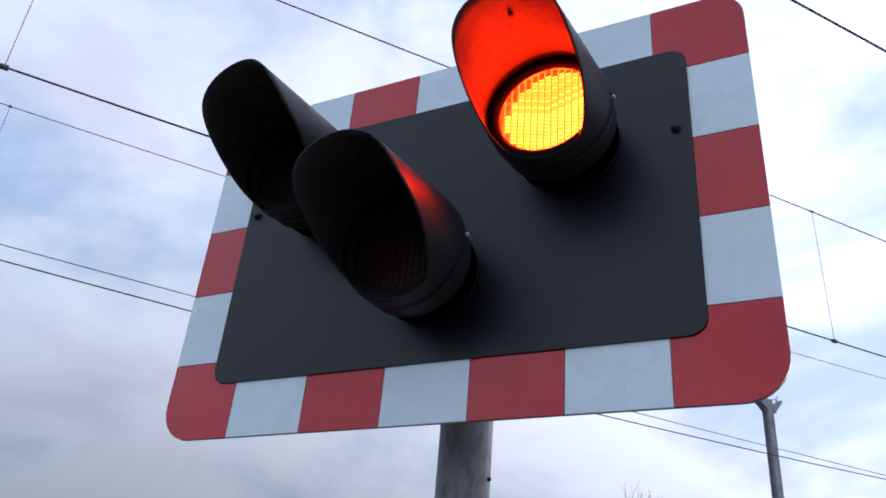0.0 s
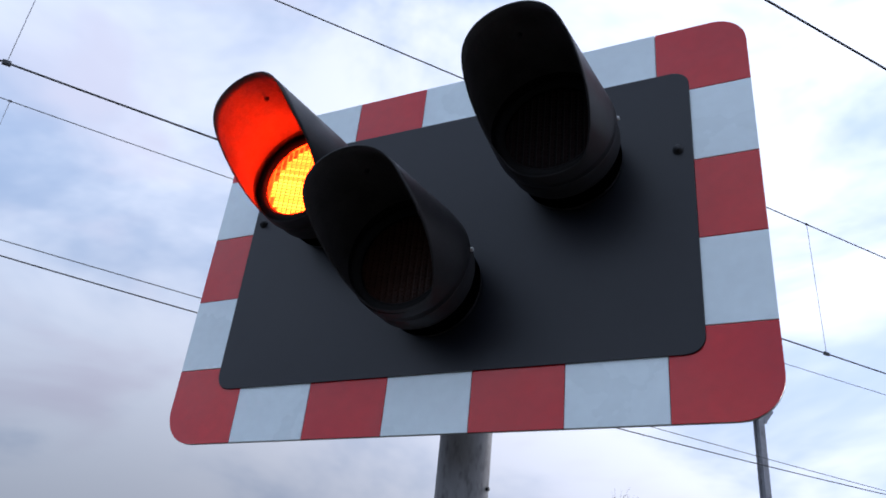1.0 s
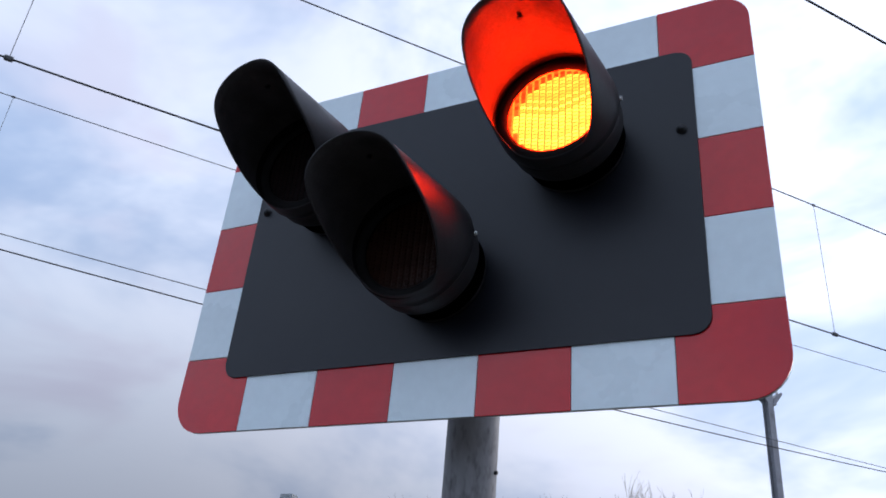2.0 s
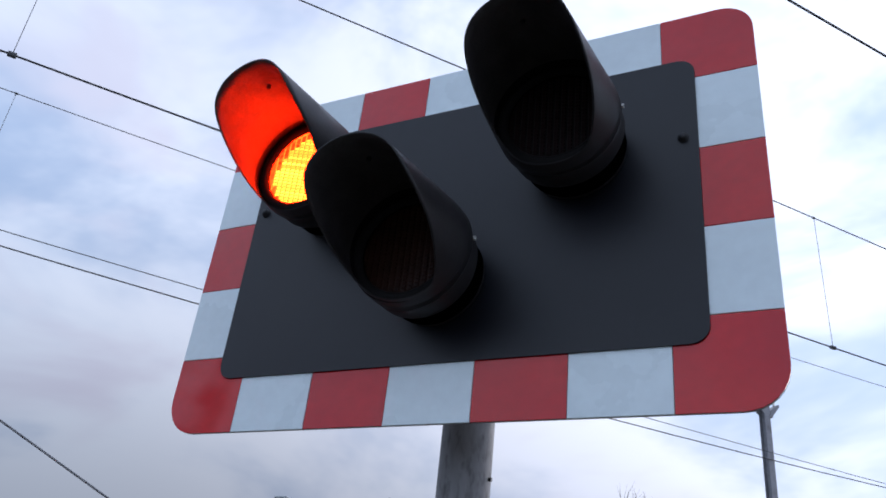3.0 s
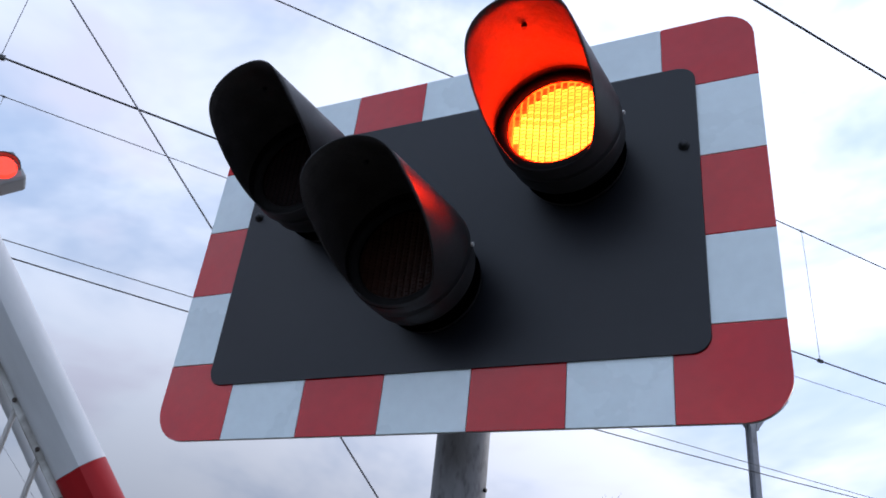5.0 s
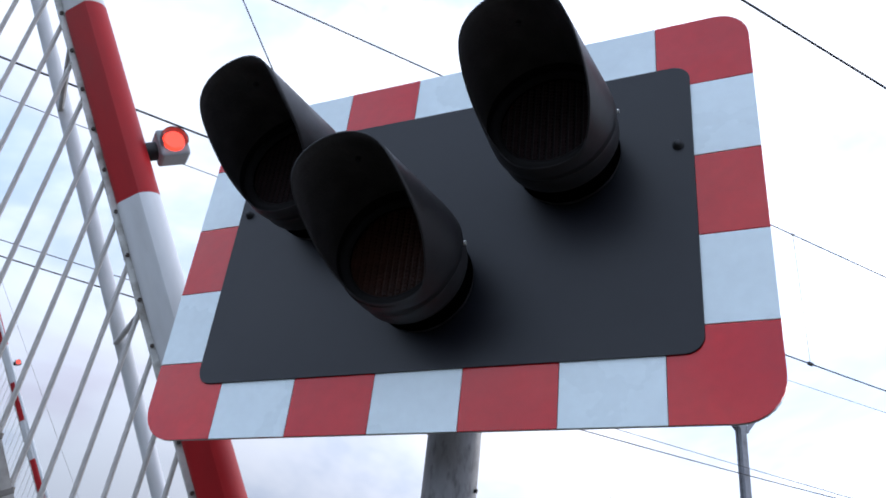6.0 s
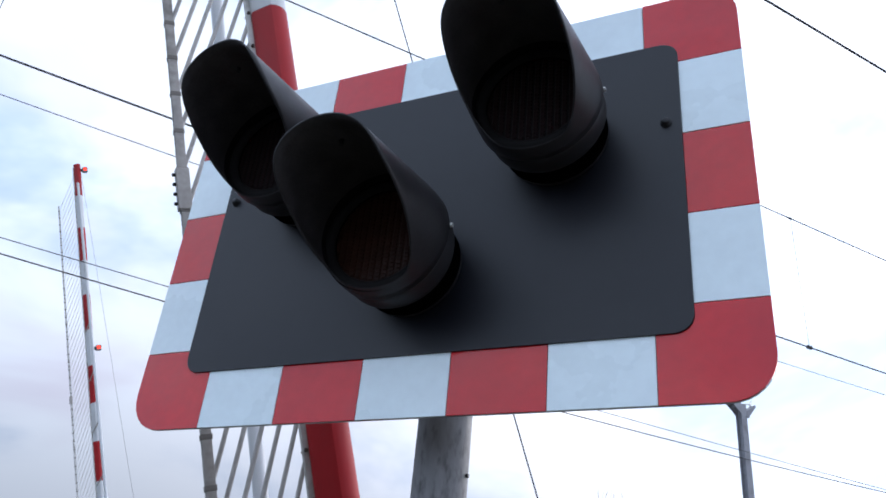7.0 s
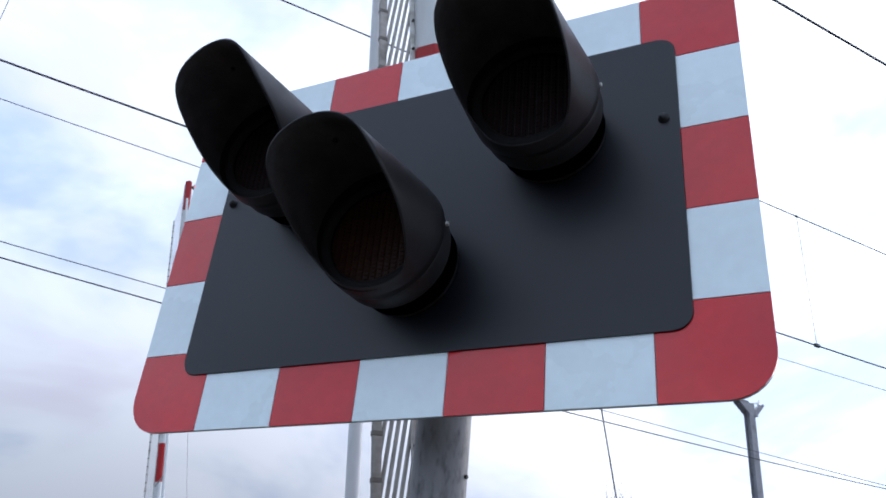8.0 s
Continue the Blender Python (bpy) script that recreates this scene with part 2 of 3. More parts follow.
def slab(bm, pts, y0, y1, bevel=0.0):
    """A plate with the outline pts in x and z, from y0 (front) to y1 (back)."""
    f = [bm.verts.new((x, y0, z)) for x, z in pts]
    g = [bm.verts.new((x, y1, z)) for x, z in pts]
    front = bm.faces.new(f)
    bm.faces.new(list(reversed(g)))
    for i in range(len(f)):
        j = (i + 1) % len(f)
        bm.faces.new((f[j], f[i], g[i], g[j]))
    if bevel:
        bmesh.ops.bevel(bm, geom=list(front.edges), offset=bevel, segments=1, affect="EDGES")
    return bm


def ring(bm, profile, sides=48, closed=False):
    """Turns (radius, y) points round the y axis."""
    rows = []
    for r, y in profile:
        rows.append([bm.verts.new((r * math.sin(2 * math.pi * i / sides), y, r * math.cos(2 * math.pi * i / sides))) for i in range(sides)])
    for a, b in zip(rows, rows[1:] + (rows[:1] if closed else [])):
        for i in range(sides):
            j = (i + 1) % sides
            bm.faces.new((a[i], a[j], b[j], b[i]))
    return bm


def thing(name, m=None, label="", category="", group="", kind=""):
    e = new(name)
    e.empty_display_size = 0.2
    e.matrix_basis = m or Matrix()
    return tagged(e, label, category, group, kind)


# ---- the plan: tracks run at 52 degrees, everything past the signal is laid out along them ----
TRACK = 52.0
ORIGIN = Vector((0.68, -1.27, 0.0))
ALONG = Vector((math.cos(radians(TRACK)), math.sin(radians(TRACK)), 0))
ACROSS = Vector((-ALONG.y, ALONG.x, 0))


def at(across, along, z=0.0):
    return ORIGIN + ACROSS * across + ALONG * along + Vector((0, 0, z))


# ---- ground ----
def build_ground():
    bm = bmesh.new()
    R = 3000
    cuts = [-R, -300, -60, -20, -5, 5, 20, 60, 300, R]
    vs = [[bm.verts.new((x, y, 0)) for x in cuts] for y in cuts]
    for i in range(len(cuts) - 1):
        for j in range(len(cuts) - 1):
            bm.faces.new((vs[i][j], vs[i][j + 1], vs[i + 1][j + 1], vs[i + 1][j]))
    tagged(part("ground", bm, GRASS), "rough grass verge and flat land round the crossing", "ground", kind="structure")
    turn = Matrix.Translation(ORIGIN) @ pose(0, 0, 0, 0, 0, TRACK)
    bm = box(bmesh.new(), -9.5, -1.6, -80, 80, -0.2, 0.012, 0.005)
    bmesh.ops.transform(bm, matrix=turn, verts=bm.verts)
    tagged(part("road", bm, ASPHALT), "grey asphalt road over the railway crossing", "road", kind="structure")
    bm = bmesh.new()
    box(bm, -1.59, 150, 4.2, 11.5, -0.2, 0.14, 0.1)
    box(bm, -150, -9.51, 4.2, 11.5, -0.2, 0.14, 0.1)
    bmesh.ops.transform(bm, matrix=turn, verts=bm.verts)
    tagged(part("trackbed", bm, BALLAST), "stone ballast of the two-track railway", "trackbed", kind="structure")


build_ground()

# ---- the crossing signal ----
BASE, WIDE, HIGH, BLOCK, BAND = 2.07, 1.26, 0.849, 0.18, 0.1175
STEP = [0.0, 0.169, 0.3405, 0.5115, 0.683, HIGH]


def build_signal():
    sig = thing("crossing_signal", pose(0, 0, 0),
                "crossing signal with red and white bordered board on grey post", "traffic signal")
    # post, with its cap and clamps
    bm = rod(bmesh.new(), (-0.003, 0.2, 0), (-0.003, 0.2, 2.72), 0.0535, sides=40)
    part("post", bm, STEEL, sig, "stained grey steel post", smooth=40)
    bm = rod(bmesh.new(), (0, 0.2, 2.72), (0, 0.2, 2.735), 0.060, 0.052, sides=32)
    part("post_cap", bm, DARK_METAL, sig, smooth=40)
    bm = ring(bmesh.new(), [(0.056, 0.0), (0.13, 0.0), (0.13, 0.02), (0.056, 0.02)], 32, True)
    bmesh.ops.transform(bm, matrix=pose(0, 0.2, 0.02, -90, 0, 0) , verts=bm.verts)
    part("base_flange", bm, STEEL, sig, smooth=40)
    clamp = None
    for z in (2.27, 2.66):
        bm = bmesh.new()
        box(bm, -0.16, 0.16, 0.012, 0.05, -0.02, 0.02, 0.003)
        box(bm, -0.075, -0.06, 0.05, 0.27, -0.02, 0.02, 0.002)
        box(bm, 0.06, 0.075, 0.05, 0.27, -0.02, 0.02, 0.002)
        clamp = clamp or part("clamp", bm, STEEL, sig, "galvanised clamp behind the board")
        if z == 2.27:
            clamp.matrix_basis = pose(0, 0, z)
        else:
            bm.free()
            again(clamp, pose(0, 0, z))
    screw = part("post_screw", rod(bmesh.new(), (0, 0, 0), (0.006, 0, 0), 0.004, sides=8), DARK_METAL, sig)
    screw.matrix_basis = pose(0.050, 0.2, 2.02)
    # board: one plate, the reflective blocks on it, the dark panel in front
    bm = slab(bmesh.new(), outline(-WIDE / 2 + 0.001, WIDE / 2 - 0.001, BASE + 0.001, BASE + HIGH - 0.001, [0.074, 0.074, 0.061, 0.061]), 0.004, 0.010)
    board = part("board", bm, PLATE, sig, "aluminium board plate, grey behind")
    e = 0.0007
    xs = [-WIDE / 2 + BLOCK * i for i in range(8)]

    def block(x0, x1, z0, z1, radii, red):
        bm = slab(bmesh.new(), outline(x0 + e, x1 - e, BASE + z0 + e, BASE + z1 - e, radii), 0.0, 0.0035, 0.0005)
        part("red_block" if red else "white_block", bm, RED_SHEET if red else WHITE_SHEET, board,
             "red reflective border block" if red else "white reflective border block")

    deep, round_ = BAND + 0.02, 0.075
    for i in range(7):
        red, corner = i % 2 == 0, i in (0, 6)
        lo = [0, 0, 0, 0]
        hi = [0, 0, 0, 0]
        if i == 0:
            lo[0], hi[3] = round_, 0.062
        if i == 6:
            lo[1], hi[2] = round_, 0.062
        block(xs[i], xs[i + 1], 0, STEP[1] if corner else deep, lo, red)
        block(xs[i], xs[i + 1], STEP[4] if corner else HIGH - deep, HIGH, hi, red)
    for j in (1, 2, 3):
        block(-WIDE / 2, -WIDE / 2 + deep, STEP[j], STEP[j + 1], [0] * 4, j == 2)
        block(WIDE / 2 - deep, WIDE / 2, STEP[j], STEP[j + 1], [0] * 4, j == 2)
    bm = slab(bmesh.new(), outline(-WIDE / 2 + BAND - 0.001, WIDE / 2 - BAND + 0.001, BASE + BAND, BASE + HIGH - BAND - 0.002, [0.032] * 4), -0.0045, -0.0005, 0.001)
    part("backing_panel", bm, PANEL, sig, "matt charcoal backing panel")
    bolt = None
    for x, z in ((0.486, 2.607), (-0.488, 2.603), (0.482, 2.24), (-0.492, 2.24)):
        if bolt is None:
            bm = ring(bmesh.new(), [(0.0, -0.011), (0.005, -0.0105), (0.0078, -0.008), (0.0078, -0.003), (0.0105, -0.0025), (0.0105, 0.0)], 16)
            bolt = part("bolt", bm, DARK_METAL, sig, "black bolt head", smooth=40)
            bolt.matrix_basis = pose(x, -0.0045, z)
        elif z > 2.5:
            again(bolt, pose(x, -0.0045, z))
    return sig


LENS_R, LENS_Y, HOOD_Y = 0.0985, -0.144, -0.338


REACH = ((-30, -0.369), (0, -0.368), (30, -0.368), (50, -0.365), (65, -0.357), (75, -0.345), (85, -0.324), (95, -0.294), (105, -0.262),
         (115, -0.233), (128, -0.197), (140, -0.168), (150, -0.158), (180, -0.156), (210, -0.158))


def hood_reach(phi, skew=0.0):
    """How far the hood stands out at the angle phi from its top: long over the top, cut back at the sides, a lip below. skew: more on one side."""
    a = abs(math.degrees(phi))
    i = max(k for k in range(1, len(REACH) - 2) if REACH[k][0] <= a + 1e-6)
    (a0, y0), (a1, y1), (a2, y2), (a3, y3) = REACH[i - 1:i + 3]
    u, w = (a - a1) / (a2 - a1), a2 - a1
    m1, m2 = (y2 - y0) / (a2 - a0) * w, (y3 - y1) / (a3 - a1) * w
    y = y1 + m1 * u + (3 * (y2 - y1) - 2 * m1 - m2) * u * u + (2 * (y1 - y2) + m1 + m2) * u ** 3
    return y - skew * math.sin(phi) * min(max(-(y + 0.16) / 0.15, 0), 1)


COLUMNS, ROWS = 15, 24
CELL_W, CELL_H = 2 * LENS_R / COLUMNS, 2 * LENS_R / ROWS


def strip_face(bm, column, sign, mats):
    """One upright column of small lens cells; the face looks along -y for sign 1, along +y for -1. x is from the column's middle."""
    xc = -LENS_R + (column + 0.5) * CELL_W
    half = CELL_W * 0.488
    zmax = min(math.sqrt(LENS_R ** 2 - max(abs(xc) - half, 0) ** 2), math.sqrt(0.1084 ** 2 - (abs(xc) + half) ** 2))
    y = -sign * 0.002
    q = [bm.verts.new(v) for v in ((-half, y, -zmax), (half, y, -zmax), (half, y, zmax), (-half, y, zmax))]
    bm.faces.new(q if sign > 0 else q[::-1]).material_index = mats[1]
    for r in range(ROWS + 1):
        z = -LENS_R + (r + (0.5 if column % 2 else 0.0)) * CELL_H
        if abs(z) + CELL_H * 0.4 > zmax:
            continue
        p = [(-half * 0.76, z - CELL_H * 0.48), (half * 0.76, z - CELL_H * 0.48), (half * 0.76, z + CELL_H * 0.48), (-half * 0.76, z + CELL_H * 0.48)]
        a = [bm.verts.new((px, y - sign * 0.0003, pz)) for px, pz in p]
        t = [bm.verts.new((px * 0.72, y - sign * 0.0024, z + (pz - z) * 0.70)) for px, pz in p]
        # fall-off towards the upper left and on upper flanks, painted into the emission
        border = len(mats) > 2 and math.hypot(xc - 0.013, z + 0.014) > 0.094
        for k, f in enumerate([t] + [[a[i], a[(i + 1) % 4], t[(i + 1) % 4], t[i]] for i in range(4)]):
            bm.faces.new(f if sign > 0 else f[::-1]).material_index = mats[2] if len(mats) > 2 and (border or k == 3) else mats[1] if len(mats) > 2 and k == 1 else mats[0]
    return half, zmax


def lens_strip(column, mats_front, mats_back):
    bm = bmesh.new()
    half, zmax = strip_face(bm, column, 1, mats_front)
    strip_face(bm, column, -1, mats_back)
    for x in (-half, half):
        v = [bm.verts.new(c) for c in ((x, -0.002, -zmax), (x, 0.002, -zmax), (x, 0.002, zmax), (x, -0.002, zmax))]
        bm.faces.new(v if x < 0 else v[::-1]).material_index = mats_back[1]
    return bm


def build_head(sig, x, z, dark, lit, skew=0.0, shift=0.0):
    """One signal head: housing, hood, rim, screws and the lens unit. shift: the hood's root sits off the lens axis."""
    bm = ring(bmesh.new(), [(0.001, -0.004), (0.092, -0.005), (0.100, -0.010), (0.1030, -0.022), (0.1045, -0.040), (0.1060, -0.056), (0.1075, -0.064), (0.1090, -0.110),
                            (0.1150, -0.114), (0.1150, LENS_Y - 0.004), (0.1110, LENS_Y - 0.010), (0.1000, LENS_Y - 0.010), (0.0932, LENS_Y - 0.003), (0.0932, LENS_Y + 0.0002),
                            (0.1066, LENS_Y + 0.0002), (0.1065, LENS_Y + 0.030), (0.1020, -0.02), (0.001, -0.018)], 56)
    # inside, an added black lining soaks up glow from strips turned lit face in
    for f in bm.faces:
        c = f.calc_center_median()
        if c.y > LENS_Y - 0.002 and math.hypot(c.x, c.z) < 0.1068 and c.y < -0.0175:
            f.material_index = 1
        elif c.y < LENS_Y - 0.002 and math.hypot(c.x, c.z) < 0.1135:
            f.material_index = 2
    head = part("signal_head", bm, [BLACK, LIGHT_TRAP, RIM_AND_SHADE], sig, "black plastic signal head with a long cowl", smooth=35)
    head.matrix_basis = pose(x, 0, z)
    # cowl: an open sleeve with thickness
    bm = bmesh.new()
    n, m = 88, 12
    lift, thick, grow = 0.0095, 0.0030, -0.0167

    def sleeve(r, inset):
        rows = []
        for j in range(m + 1):
            row = []
            for i in range(n):
                a = -math.pi + 2 * math.pi * i / n
                y0, y1 = -0.121, hood_reach(a, skew) + inset
                edge = max(LENS_Y - 0.024, y1)      # the band coloured dark for the shade beside the lens ends here
                y = y0 + (edge - y0) * j / 3 if j <= 3 else edge + (y1 - edge) * (j - 3) / (m - 3)
                k = max((y - LENS_Y) / (HOOD_Y - LENS_Y), 0)
                rr, off = r + grow * k, shift * (1 - k / 1.1)
                row.append(bm.verts.new((rr * math.sin(a) - 0.006 * k + off, y, rr * math.cos(a) + (lift - 0.003) * k + off)))
            rows.append(row)
        return rows

    outer, inner = sleeve(0.1185, 0.0), sleeve(0.1185 - thick, 0.0008)
    for rows, flip, mi in ((outer, False, 0), (inner, True, 1)):
        for j in range(m):
            for i in range(n):
                k = (i + 1) % n
                q = (rows[j][i], rows[j][k], rows[j + 1][k], rows[j + 1][i])
                bm.faces.new(q if not flip else q[::-1]).material_index = 2 if mi and j < 3 else mi
    for i in range(n):
        k = (i + 1) % n
        bm.faces.new((outer[m][i], outer[m][k], inner[m][k], inner[m][i]))
        bm.faces.new((inner[0][i], inner[0][k], outer[0][k], outer[0][i]))
    part("cowl", bm, [BLACK, HOOD_INSIDE, RIM_AND_SHADE], head, "black cowl, long above and cut back below", smooth=40)
    bm = ring(bmesh.new(), [(0.1060, -0.070), (0.1100, -0.0705), (0.1122, -0.0725), (0.1130, -0.077), (0.1136, -0.104), (0.1128, -0.1095), (0.1110, -0.1125), (0.1070, -0.1130)], 56)
    part("clamp_band", bm, BLACK, head, smooth=30)
    bm = rod(bmesh.new(), (-0.016, -0.292, 0.099), (-0.016, -0.292, 0.119), 0.0045, sides=8)
    part("cowl_bolt", bm, DARK_METAL, head)
    for side in (1, -1):
        bm = rod(bmesh.new(), (side * 0.104, -0.098, 0.030), (side * 0.1165, -0.098, 0.030), 0.0042, sides=10)
        part("screw", bm, BRIGHT_METAL, head, "small bright screw")
    # lens, in upright strips; those of a red lamp have a lit and a dark face and turn on their long axis, an added
    # motion that stands for the lamp going on and off
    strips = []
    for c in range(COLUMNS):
        mats = [dark, RIM_AND_SHADE, LIT_RED, LIT_EDGE, LIT_DIM] if lit else [dark, dark]
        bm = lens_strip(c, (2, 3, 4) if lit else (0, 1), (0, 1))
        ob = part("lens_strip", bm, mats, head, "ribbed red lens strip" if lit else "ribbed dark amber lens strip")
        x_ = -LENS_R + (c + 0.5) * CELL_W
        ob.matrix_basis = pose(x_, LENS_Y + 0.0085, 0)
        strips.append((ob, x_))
    return strips


SIGNAL = build_signal()
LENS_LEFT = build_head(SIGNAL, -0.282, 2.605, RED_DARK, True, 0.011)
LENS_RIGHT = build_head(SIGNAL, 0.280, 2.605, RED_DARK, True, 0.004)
build_head(SIGNAL, 0.0, 2.362, AMBER_DARK, False, -0.004, 0.004)

# ---- the two barriers ----
STRIPE, PALE_L, PITCH, LEAN, HINGE = 0.6, 0.727, 0.125, 1.7, -0.050
STAY_H = 0.70


def boom_outline(r):
    """The boom's section: round above, one broad flat low on the road side, a narrow flat below for the skirt."""
    sec, k0, k1 = [], radians(276), radians(348)
    for i in range(36):
        k = radians(10 * i)
        if k0 <= k <= k1:
            u = (k - k0) / (k1 - k0)
            sec.append((r * (math.cos(k0) + u * (math.cos(k1) - math.cos(k0))), r * (math.sin(k0) + u * (math.sin(k1) - math.sin(k0)))))
        else:
            sec.append((r * math.cos(k), max(r * math.sin(k), -0.049) if math.cos(k) < -0.2 else r * math.sin(k)))
    return sec


def rounded_tube(bm, x0, x1, r):
    """A length of boom tube along x."""
    sec = boom_outline(r)
    a = [bm.verts.new((x0, y, z)) for y, z in sec]
    b = [bm.verts.new((x1, y, z)) for y, z in sec]
    n = len(sec)
    for i in range(n):
        j = (i + 1) % n
        bm.faces.new((a[i], b[i], b[j], a[j]))
    bm.faces.new(a[::-1])
    bm.faces.new(b)
    bmesh.ops.recalc_face_normals(bm, faces=bm.faces)


def build_barrier(p, yaw, length, brace_side, label, pale_r=0.0064):
    """A boom with hanging skirt, brace, stay and lamps. x runs out along the boom, y to the side, z up."""
    boom = thing("barrier_boom", p @ pose(0, 0, 0, 0, 0, yaw + 180), label, "barrier", "barrier booms")
    edges = [length - STRIPE * i for i in range(15)] + [0.15]
    for i in range(15):
        bm = bmesh.new()
        x1, x0 = edges[i], edges[i + 1]
        r = 0.056 if x0 > 0.2 else 0.06
        rounded_tube(bm, x0 + 0.0004, x1 - 0.0004, r)
        red = i % 2 == 0
        part("red_section" if red else "white_section", bm, BOOM_RED if red else BOOM_WHITE, boom, smooth=30)
    # hanging rail with its bolts
    bm = box(bmesh.new(), 0.6, length - 0.05, -0.026, -0.016, -0.070, -0.046, 0.002)
    hanger = part("hanging_rail", bm, HANGER, boom, "dirty white hanging rail under the boom")
    # brace tube from the machine to the tip, and its struts
    s0, s1 = brace_side * 0.76, brace_side * 0.10
    bm = rod(bmesh.new(), (0.1, s0, 0.0), (length - 0.4, s1, -0.02), 0.025, 0.021, 16)
    part("brace_tube", bm, BOOM_WHITE, boom, "white brace tube beside the boom", smooth=40)
    for x in (1.16, 1.97, 2.78, 3.59, 4.40, 5.21, 6.02):
        y = s0 + (s1 - s0) * (x - 0.1) / (length - 0.5)
        bm = bmesh.new()
        rod(bm, (x + 0.07, brace_side * 0.04, -0.052), (x + 0.16, y, -0.02), 0.009, sides=8)
        part("strut", bm, PALE, boom, smooth=40)
    # stay and its short post
    bm = box(bmesh.new(), -0.04, 0.04, -0.03, 0.03, 0.05, STAY_H + 0.03, 0.006)
    part("stay_post", bm, RAIL, boom, "short stay post over the pivot")
    bm = rod(bmesh.new(), (0, 0, STAY_H), (length - 0.06, 0, 0.05), 0.0026, sides=6)
    part("stay_wire", bm, STAY, boom, "thin steel stay wire")
    bm = bmesh.new()
    box(bm, -0.35, 0.32, -0.09, 0.09, -0.11, 0.11, 0.02)
    part("pivot_casting", bm, CABINET, boom)
    # lamps
    for i, x in enumerate((2.47, 5.82, length - 0.10)):
        bm = rod(bmesh.new(), (x, -0.004, 0.045), (x, 0.0, 0.088), 0.026, sides=14)
        lamp = part("boom_lamp", bm, BLACK, boom, "small boom lamp with a lit red lens", smooth=40)
        bm = box(bmesh.new(), x - 0.04, x + 0.042, -0.025, 0.045, 0.080, 0.160, 0.008)
        part("lamp_case", bm, CABINET, lamp)
        bm = rod(bmesh.new(), (x, 0.045, 0.120), (x, 0.056, 0.120), 0.030, 0.026, 24)
        part("lamp_lens", bm, BOOM_LIGHT, lamp, "glowing red lens", smooth=40)
        bm = bmesh.new()
        for r_, rev in ((0.037, False), (0.034, True)):
            prev = None
            for k in range(13):
                a = math.pi * (k / 12) * 1.25 - math.pi * 0.125
                v = [bm.verts.new((x + r_ * math.sin(a), y, 0.120 - r_ * math.cos(a))) for y in (0.044, 0.064)]
                if prev:
                    q = (prev[0], v[0], v[1], prev[1])
                    bm.faces.new(q if rev else q[::-1])
                prev = v
        part("lamp_visor", bm, MAST_PAINT, lamp, "pale grey visor", smooth=60)
    # skirt: pales that hang upright, and the rail at their feet
    out = -0.05
    bm = rod(bmesh.new(), (0, -0.037, 0.0), (0, out - 0.014, -PALE_L + 0.004), pale_r, sides=8)
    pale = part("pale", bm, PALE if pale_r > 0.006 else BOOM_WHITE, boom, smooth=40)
    pales = [(pale, 0.81)]
    x = 0.81 + PITCH
    while x < length - 0.1:
        pales.append((again(pale, pose(x, 0, HINGE)), x))
        x += PITCH
    bm = rod(bmesh.new(), (0, -0.040, -0.061), (0, -0.0095, -0.061), 0.0062, 0.0054, 6)
    bolt = part("hinge_bolt", bm, RUST, hanger)
    bolt.matrix_basis = pose(pales[0][1], 0, 0)
    for _, x in pales[1:]:
        again(bolt, pose(x, 0, 0))
    bm = bmesh.new()
    box(bm, 0.70, length - 0.1, out - 0.009, out + 0.009, -0.0165, 0.0095, 0.003)
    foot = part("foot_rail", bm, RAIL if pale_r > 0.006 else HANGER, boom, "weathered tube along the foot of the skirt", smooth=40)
    bm = box(bmesh.new(), -0.007, 0.007, out - 0.0102, out + 0.0102, -0.0178, 0.0110, 0.001)
    rod(bm, (-0.010, out - 0.011, 0.002), (0.010, out - 0.011, 0.012), 0.0055, sides=6)
    clip = part("pale_clip", bm, CLIP, foot)
    clip.matrix_basis = pose(pales[0][1], 0, 0)
    for _, x in pales[1:]:
        again(clip, pose(x, 0, 0))
    for x in (3.0, 5.7):
        bm = box(bmesh.new(), x - 0.065, x + 0.065, out - 0.013, out + 0.013, -0.023, 0.014, 0.003)
        part("joint_sleeve", bm, RAIL, foot)
        for k in (-0.045, -0.015, 0.015, 0.045):
            bm = rod(bmesh.new(), (x + k, out, -0.032), (x + k, out, -0.022), 0.005, sides=6)
            part("joint_bolt", bm, DARK_METAL, foot)
    return boom, pales, foot


NEAR_P, NEAR_YAW = Matrix.Translation((-0.181, 0.922, 0.710)), 51.13
FAR_P, FAR_YAW = Matrix.Translation((-8.56, 8.96, 0.56)), 52.6
NEAR = build_barrier(NEAR_P, NEAR_YAW, 8.925, -1, "red and white barrier boom with hanging skirt, rising by the signal")
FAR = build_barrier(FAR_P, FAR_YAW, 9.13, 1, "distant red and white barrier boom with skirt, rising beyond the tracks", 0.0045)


def build_machine(p, yaw, z):
    """The pedestal that carries a boom's pivot."""
    m = thing("barrier_machine", Matrix.Translation((p.translation.x, p.translation.y, 0)) @ pose(0, 0, 0, 0, 0, yaw + 180),
              "grey painted barrier machine cabinet on the verge", "barrier machine", "barrier machines")
    bm = box(bmesh.new(), -0.30, 0.30, -0.56, -0.14, 0, z + 0.22, 0.02)
    part("cabinet", bm, CABINET, m)
    bm = rod(bmesh.new(), (0, -0.2, z), (0, 0.1, z), 0.05, sides=20)
    part("pivot_shaft", bm, DARK_METAL, m, smooth=40)
    return m


build_machine(NEAR_P, NEAR_YAW, 0.710)
build_machine(FAR_P, FAR_YAW, 0.56)


